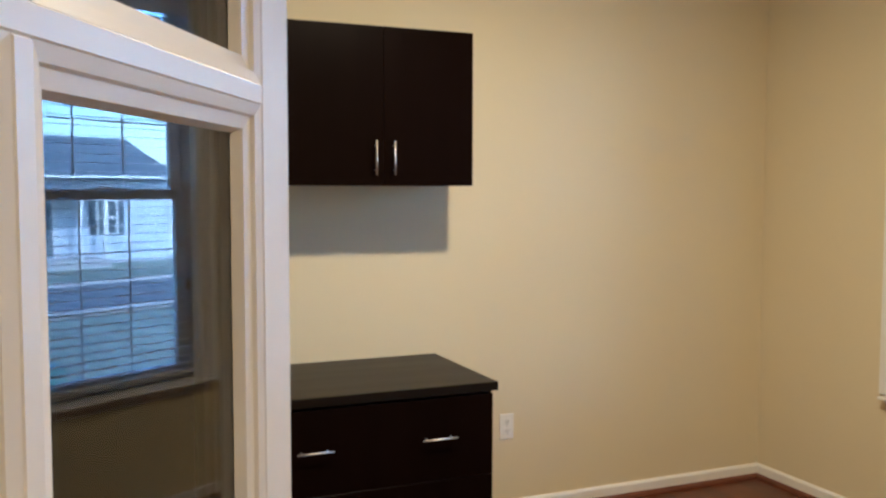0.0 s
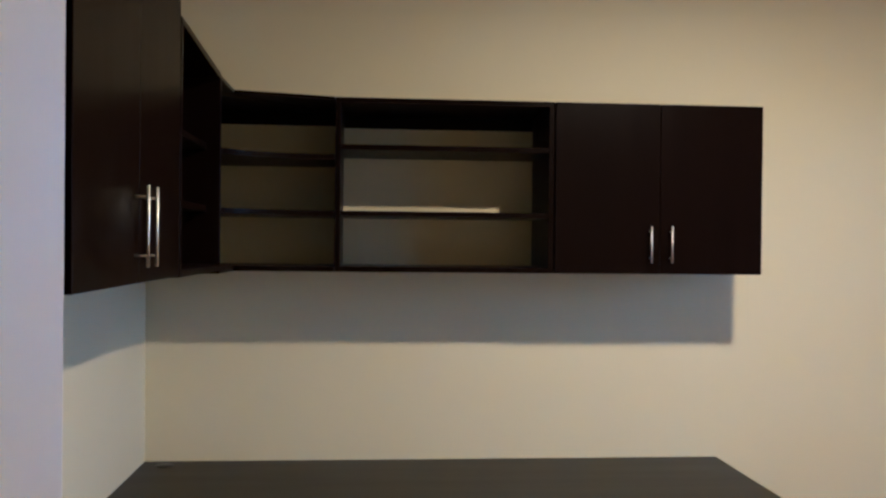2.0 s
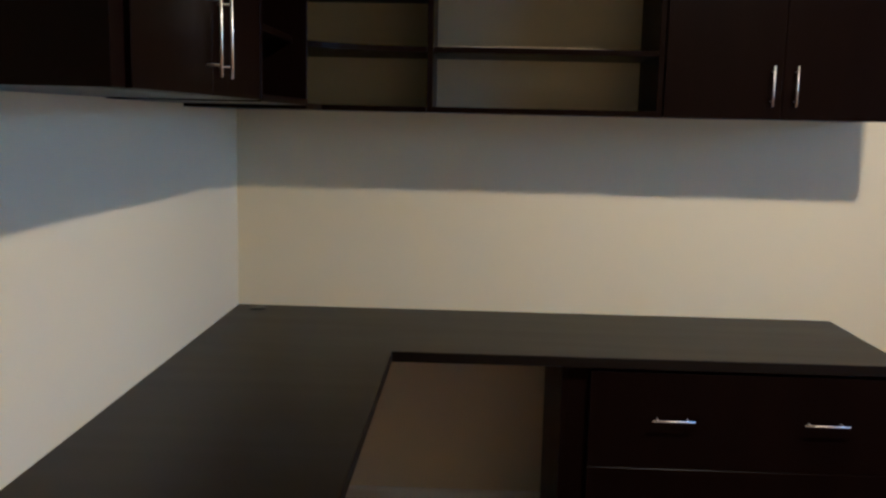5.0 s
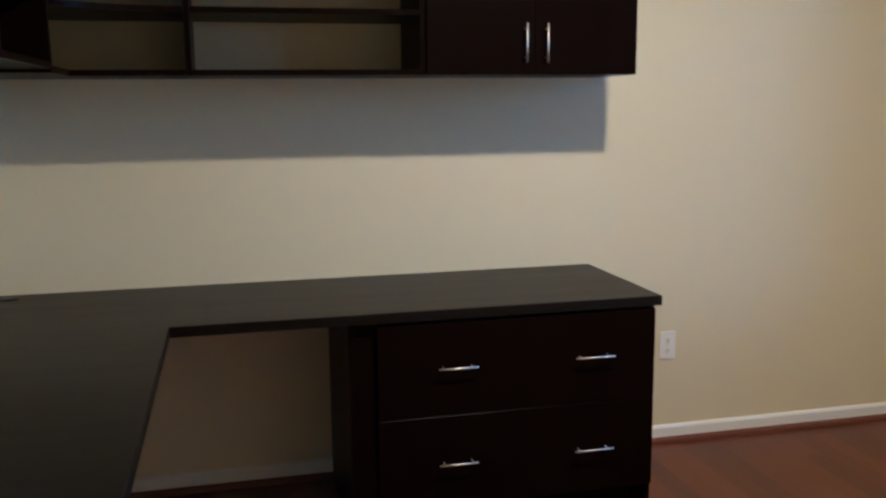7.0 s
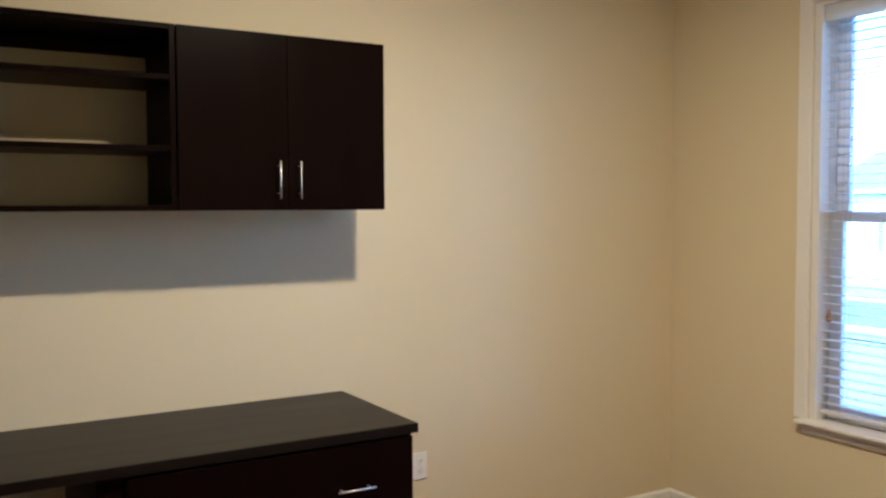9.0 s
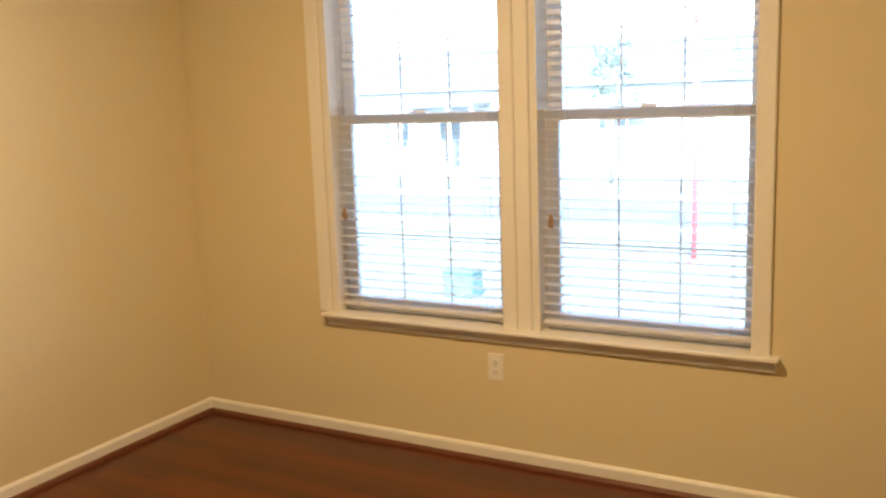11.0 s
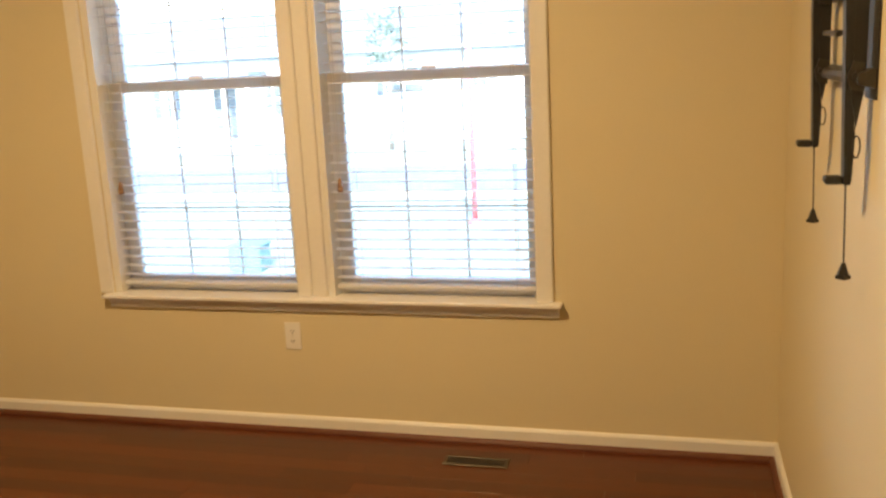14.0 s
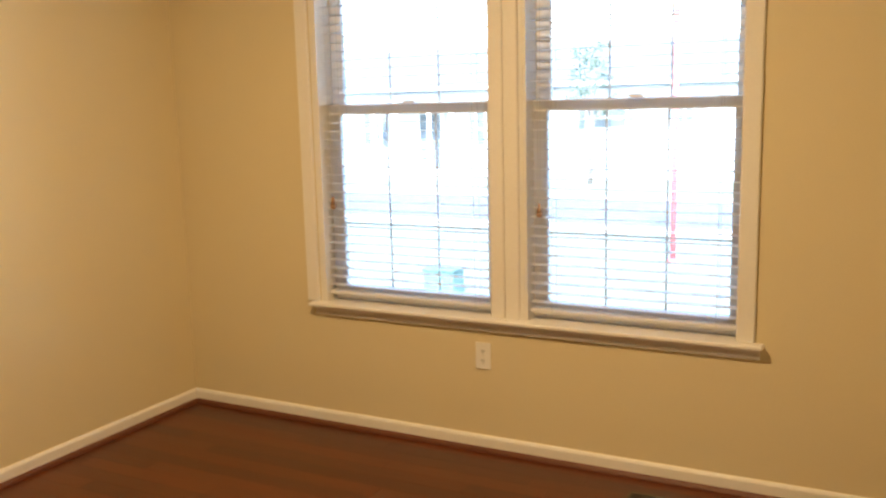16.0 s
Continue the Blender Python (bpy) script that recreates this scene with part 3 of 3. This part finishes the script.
# ---- screen mount ----
def screen_mount():
    """A black tilting wall mount: two rails, arms with hooks, and pull cords."""
    yw = -L
    th = thing("screen_mount", (2.7, yw, 1.5), "black steel wall mount for a screen, with pull cords", "wall mount")
    for z in (1.425, 1.605):
        bm = bmesh.new()
        prism(bm, [(yw + 0.004, z - 0.018), (yw + 0.010, z - 0.018), (yw + 0.034, z - 0.010), (yw + 0.038, z), (yw + 0.034, z + 0.010), (yw + 0.010, z + 0.018), (yw + 0.004, z + 0.018)],
              'x', 2.60, 3.12)
        part("wall_rail", bm, GUNMETAL, th, "dull steel wall rail")
    part("wall_plate", bm_box(2.60, 2.705, yw + 0.001, yw + 0.0035, 1.385, 1.80, 0.001), BLACK, th)
    for x, zb in ((3.08, 1.248), (2.65, 1.219)):
        bm = bmesh.new()
        prism(bm, [(yw + 0.040, 1.90), (yw + 0.059, 1.90), (yw + 0.057, 1.56), (yw + 0.047, zb), (yw + 0.035, zb), (yw + 0.033, zb + 0.01), (yw + 0.030, zb + 0.10), (yw + 0.040, zb + 0.17)],
              'x', x - 0.017, x + 0.017)
        arm = part("arm", bm, BLACK, th)
        for s in (-1, 1):
            bm = bmesh.new()
            prism(bm, [(yw + 0.016, 1.90), (yw + 0.040, 1.90), (yw + 0.0398, zb + 0.171), (yw + 0.030, zb + 0.11), (yw + 0.021, zb + 0.165), (yw + 0.016, zb + 0.20)],
                  'x', x + s * 0.0145 - 0.0022, x + s * 0.0145 + 0.0022)
            part("flange", bm, BLACK, arm)
        part("hook", bm_box(x - 0.017, x + 0.017, yw + 0.0475, yw + 0.082, zb + 0.001, zb + 0.017, 0.004), BLACK, arm)
        for z in (1.425, 1.605):
            bm = bmesh.new()
            prism(bm, [(yw + 0.020, z - 0.026), (yw + 0.045, z - 0.020), (yw + 0.050, z + 0.006), (yw + 0.040, z + 0.034), (yw + 0.020, z + 0.030)], 'x', x - 0.024, x - 0.0175)
            part("bracket", bm, GUNMETAL, arm, "dull steel bracket")
            bm = bmesh.new()
            rod(bm, (x - 0.036, yw + 0.036, z + 0.006), (x - 0.0242, yw + 0.036, z + 0.006), 0.008, 6)
            part("bolt", bm, GUNMETAL, arm)
        zt = 1.095 if x > 2.8 else 1.06
        bm = bmesh.new()
        pts = [(x - 0.019, yw + 0.046, zb + 0.055), (x - 0.020, yw + 0.044, zb + 0.0), (x - 0.019, yw + 0.042, zt + 0.06), (x - 0.020, yw + 0.041, zt)]
        for a, b in zip(pts, pts[1:]):
            rod(bm, a, b, 0.0018, 6)
        c = part("pull_cord", bm, BLACK, arm)
        bm = bmesh.new()
        bmesh.ops.create_cone(bm, cap_ends=True, segments=4, radius1=0.0145, radius2=0.005, depth=0.024, matrix=pose(x - 0.020, yw + 0.041, zt - 0.010, 0, 0, 45))
        rod(bm, (x - 0.020, yw + 0.041, zt - 0.030), (x - 0.020, yw + 0.041, zt - 0.0222), 0.0145, 4)
        part("pull_tab", bm, BLACK, c)
        bm = bmesh.new()
        ring = [(yw + 0.028 + 0.007 * math.cos(k * math.pi / 5), zb + 0.075 + 0.022 * math.sin(k * math.pi / 5)) for k in range(11)]
        for (y1, z1), (y2, z2) in zip(ring, ring[1:]):
            rod(bm, (x - 0.019, y1, z1), (x - 0.019, y2, z2), 0.0016, 6)
        part("cord_loop", bm, BLACK, arm)
    bm = bmesh.new()
    rod(bm, (2.80, yw + 0.040, 1.512), (2.98, yw + 0.040, 1.516), 0.0065, 12)
    part("lock_bar", bm, GUNMETAL, th, "short steel locking bar")
    bm = bmesh.new()
    rod(bm, (2.95, yw + 0.001, 1.515), (2.95, yw + 0.034, 1.515), 0.006, 10)
    part("bolt", bm, GUNMETAL, th)


screen_mount()


# ---- French door, open into the room ----
def french_door(edge, bearing, cols):
    """A glazed door leaf: stiles, rails, bars, panes and sloping beads. edge: its free edge; bearing: degrees from +y towards +x."""
    th = thing("door_1", (0, 0, 0), "white French door with divided glass panes, open", "door", "", "structure")
    t, st, mu, pw = 0.009, 0.024, 0.0056, 0.1075
    width = 2 * st + cols * pw + (cols - 1) * mu
    zm = [0.455 + 0.26 * k for k in range(6)]
    za, zb, top = 0.195, 1.94, DH - 0.012
    for y in (0, width - st):
        part("stile", bm_box(-t, t, y, y + st, 0.008, top, 0.0006), DOORP, th)
    for z0, z1 in ((0.008, za), (zb, top)):
        part("rail", bm_box(-t, t, st, width - st, z0, z1, 0.0004), DOORP, th)
    for z in zm:
        part("bar", bm_box(-t, t, st, width - st, z - mu / 2, z + mu / 2, 0.0004), DOORP, th)
    lows = [za] + [z + mu / 2 for z in zm]
    highs = [z - mu / 2 for z in zm] + [zb]
    shared = {}
    for z0, z1 in zip(lows, highs):
        for c in range(cols):
            y0 = st + c * (pw + mu)
            if c:
                part("bar", bm_box(-t, t, y0 - mu, y0, z0, z1, 0.0004), DOORP, th)
            h = round(z1 - z0, 4)
            if h not in shared:
                bead = bmesh.new()
                g, q = t - 0.0065, 0.008
                lips = [(t - 0.0003, 0.0), (t - 0.0012, q * 0.38), (t - 0.0024, q * 0.44), (t - 0.0032, q * 0.86), (g + 0.0001, q)]
                for side in (1, -1):
                    loops = []
                    for x, k in lips:
                        loops.append([bead.verts.new((side * x, a, b)) for a, b in ((k, k), (pw - k, k), (pw - k, h - k), (k, h - k))])
                    for la, lb in zip(loops, loops[1:]):
                        for n in range(4):
                            bead.faces.new((la[n], la[(n + 1) % 4], lb[(n + 1) % 4], lb[n]))
                bmesh.ops.recalc_face_normals(bead, faces=bead.faces[:])
                pane = bm_box(g - 0.003, g - 0.0002, 0.0005, pw - 0.0005, 0.0005, h - 0.0005)
                shared[h] = (mesh_of("pane", pane, DGLASS), mesh_of("glazing_bead", bead, DOORP))
            o = new("pane", shared[h][0])
            o.parent = th
            o.location = (0, y0, z0)
            b = new("glazing_bead", shared[h][1])
            b.parent = o
    d = radians(bearing)
    bx, by = edge[0] - width * math.sin(d) - t * math.cos(d), edge[1] - width * math.cos(d) + t * math.sin(d)
    th.matrix_basis = pose(bx, by, 0, 0, 0, -bearing)


french_door((0.7985, -3.2435), 30, 5)

# ---- outside ----
GZ = -1.5
solid("ground", bm_box(-600, 2400, -1500, 1500, GZ - 0.3, GZ), GRASS, "dull winter lawn reaching to the horizon", "lawn", "structure")
solid("road", bm_box(20.0, 26.0, -1400, 1400, GZ - 0.2, GZ + 0.004), ROAD, "grey asphalt road past the lawns", "road", "structure")
for x in (19.85, 26.0):
    solid("kerb", bm_box(x, x + 0.15, -300, 300, GZ - 0.2, GZ + 0.12, 0.02), KERB, "pale concrete kerb along the road", "kerb", "structure")


def house(x, y, width, label, windows, door=None):
    """A sided house facing -x under a gabled roof. windows: place along y, foot, head and half width; door: its place along y."""
    th = thing("house", (x, y, GZ), label, "house", "houses across the road")
    h, dep = 3.4, 8.0
    w = part("wall", bm_box(x, x + dep, y - width / 2, y + width / 2, GZ, GZ + h), SIDING, th)
    for i in range(19):
        part("siding_board", bm_box(x - 0.02, x - 0.001, y - width / 2, y + width / 2, GZ + 0.3 + i * 0.16, GZ + 0.3 + i * 0.16 + 0.15), SIDING, w)
    for s in (-1, 1):
        ya, yb = sorted((y + s * width / 2, y + s * (width / 2 - 0.12)))
        part("corner_board", bm_box(x - 0.035, x - 0.0205, ya, yb, GZ + 0.2, GZ + h), TRIM, w)
    bm = bmesh.new()
    prism(bm, [(x - 0.5, GZ + h), (x + dep + 0.5, GZ + h), (x + dep / 2, GZ + h + 1.9)], 'y', y - width / 2 - 0.4, y + width / 2 + 0.4)
    roof = part("roof", bm, ROOF, th)
    part("gutter", bm_box(x - 0.60, x - 0.501, y - width / 2 - 0.4, y + width / 2 + 0.4, GZ + h + 0.02, GZ + h + 0.13, 0.02), TRIM, roof)
    for yy, z0, z1, hw in windows:
        wi = part("window", bm_box(x - 0.06, x - 0.022, yy - hw, yy + hw, z0, z1), DARKPANE, th)
        bm = bmesh.new()
        for a in (-hw - 0.05, -0.03, hw - 0.01):
            box(bm, x - 0.09, x - 0.061, yy + a, yy + a + 0.06, z0 - 0.05, z1 + 0.06)
        for z in (z0 - 0.05, (z0 + z1) / 2 - 0.03, z1):
            box(bm, x - 0.088, x - 0.0615, yy - hw + 0.011, yy + hw - 0.011, z, z + 0.06)
        part("window_frame", bm, TRIM, wi)
        for s in (-1, 1):
            part("shutter", bm_box(x - 0.05, x - 0.022, yy + s * (hw + 0.2) - 0.14, yy + s * (hw + 0.2) + 0.14, z0 - 0.05, z1 + 0.06), SHUTTER, th)
    if door is not None:
        dr = part("door", bm_box(x - 0.06, x - 0.022, door - 0.48, door + 0.48, GZ + 0.35, GZ + 2.45), SHUTTER, th)
        part("door_frame", box(bm_box(x - 0.09, x - 0.021, door - 0.60, door - 0.481, GZ + 0.35, GZ + 2.57), x - 0.09, x - 0.021, door + 0.481, door + 0.60, GZ + 0.35, GZ + 2.57), TRIM, dr)
        part("porch_roof", bm_box(x - 1.7, x - 0.095, door - 1.9, door + 1.9, GZ + 2.75, GZ + 2.95, 0.03), ROOF, th)
        part("porch_floor", bm_box(x - 1.7, x - 0.095, door - 1.9, door + 1.9, GZ - 0.05, GZ + 0.34), KERB, th)
        for c in (-1.75, -0.75, 0.75, 1.75):
            part("porch_post", bm_box(x - 1.62, x - 1.50, door + c - 0.06, door + c + 0.06, GZ + 0.341, GZ + 2.749), TRIM, th)
    return th


house(33.0, 4.2, 10.4, "pale blue-grey sided house under a slate roof", ((3.85, 0.50, 1.20, 0.32), (6.7, 0.35, 1.12, 0.75)))
house(33.0, 15.1, 9.8, "pale sided house with a dark door under its porch", ((11.6, -0.30, 1.00, 0.42), (16.9, -0.30, 1.00, 0.42)), 14.1)
house(34.0, -12.0, 12.0, "pale sided house with dark shuttered windows", ((-8.5, -0.5, 0.8, 0.5), (-12.0, -0.5, 0.8, 0.5), (-15.0, -0.5, 0.8, 0.5)))
house(33.0, 34.0, 12.0, "pale sided house farther along the road", ((30.5, -0.5, 0.8, 0.5), (34.0, -0.5, 0.8, 0.5), (37.5, -0.5, 0.8, 0.5)))


def leaves(bm, rng, centre, size, count, leaf):
    """Small leaf quads scattered through an uneven rounded volume."""
    for _ in range(count):
        d = Vector((rng.gauss(0, 1), rng.gauss(0, 1), rng.gauss(0, 1))).normalized() * rng.uniform(0.45, 1.0)
        p = Vector((centre[0] + d.x * size[0], centre[1] + d.y * size[1], centre[2] + d.z * size[2]))
        m = Matrix.Translation(p) @ Euler((rng.uniform(0, 6.3), rng.uniform(0, 6.3), rng.uniform(0, 6.3))).to_matrix().to_4x4()
        w = leaf * rng.uniform(0.6, 1.3)
        bm.faces.new([bm.verts.new(m @ Vector(q)) for q in ((-w, 0, 0), (0, -w * 0.45, 0.1 * w), (w, 0, 0), (0, w * 0.45, 0.1 * w))])


def tree(x, y, height, spread, seed):
    rng = random.Random(seed)
    th = thing("tree", (x, y, GZ), "thin young tree with a sparse open crown", "tree", "trees across the road")
    bm = bmesh.new()
    rod(bm, (x, y, GZ - 0.05), (x + 0.05, y - 0.03, GZ + height * 0.55), 0.09, 9, 0.055)
    trunk = part("trunk", bm, BARK, th, "", True)
    bm, crown = bmesh.new(), bmesh.new()
    for k in range(11):
        a = k * 2.4
        z = GZ + height * (0.42 + 0.05 * k)
        r = spread * rng.uniform(0.5, 1.0) * (1.15 - 0.07 * k)
        tip = (x + r * math.cos(a), y + r * math.sin(a), z + height * 0.16)
        rod(bm, (x + 0.04, y - 0.02, min(z, GZ + height * 0.54)), tip, 0.03, 6, 0.008)
        leaves(crown, rng, tip, (0.42 * spread, 0.42 * spread, 0.36 * spread), 70, 0.08)
    part("limbs", bm, BARK, trunk)
    part("crown", crown, LEAF, th)


tree(30.4, 6.5, 4.3, 0.95, 5)
tree(40.0, 12.9, 6.6, 1.3, 6)

post = thing("red_post", (16.6, 0.47, GZ), "red painted post standing on the lawn", "post")
bm = bmesh.new()
rod(bm, (16.6, 0.47, GZ + 0.06), (16.6, 0.47, GZ + 5.0), 0.05, 14, 0.045)
part("pole", bm, REDP, post, "", True)
bm = bmesh.new()
rod(bm, (16.6, 0.47, GZ), (16.6, 0.47, GZ + 0.08), 0.14, 16, 0.07)
part("foot", bm, REDP, post, "", True)

ub = thing("utility_box", (12.8, 3.16, GZ), "low green metal utility box on the lawn", "utility box")
part("cabinet", bm_box(12.6, 13.0, 2.9, 3.42, GZ, GZ + 0.38, 0.02), BOXG, ub)
part("lid", bm_box(12.58, 13.02, 2.88, 3.44, GZ + 0.381, GZ + 0.42, 0.012), BOXG, ub)

# ---- floor boards ----
fl = solid("floor", box(bm_box(-T, W + T, -4.0, T, -0.12, -0.02), -0.6 - T, 2.8 + T, -6.2 - T, -4.0, -0.12, -0.02), SUB, "red-brown oak strip floor", "floor", "structure")
rng = random.Random(4)
BW = 0.083
meshes = {}


def board_mesh(n):
    if n not in meshes:
        length = n * 0.1
        bm = bmesh.new()
        b = 0.0003
        w2 = BW / 2 - 0.0001
        prism(bm, [(-w2, -0.019), (w2, -0.019), (w2, -b), (w2 - b, 0.0), (-w2 + b, 0.0), (-w2, -b)], 'y', 0.0005, length - 0.0005)
        meshes[n] = mesh_of("plank", bm, OAK)
    return meshes[n]


rows = int(W / BW) + 1
for i in range(rows):
    x = W - BW * (i + 0.5)
    if x < BW / 2:
        break
    y = -4.0
    while y < -0.001:
        n = rng.choice((3, 4, 6, 8, 10, 12)) if y == -4.0 else rng.choice((5, 7, 8, 9, 11, 12, 14))
        n = min(n, max(1, int(round((0.0 - y) / 0.1))))
        o = new("plank", board_mesh(n))
        o.parent = fl
        o.location = (x, y, 0.0)
        y += n * 0.1
bm = bmesh.new()
for i in range(41):
    x = -0.6 + BW * (i + 0.5)
    for k in range(2):
        box(bm, x - BW / 2 + 0.0005, x + BW / 2 - 0.0005, -6.2 + 1.1 * k, -6.2 + 1.1 * (k + 1) - 0.001, -0.019, -0.0003)
o = new("hall_planks", mesh_of("hall_planks", bm, OAK))
o.parent = fl
o["kind"] = "stuff"
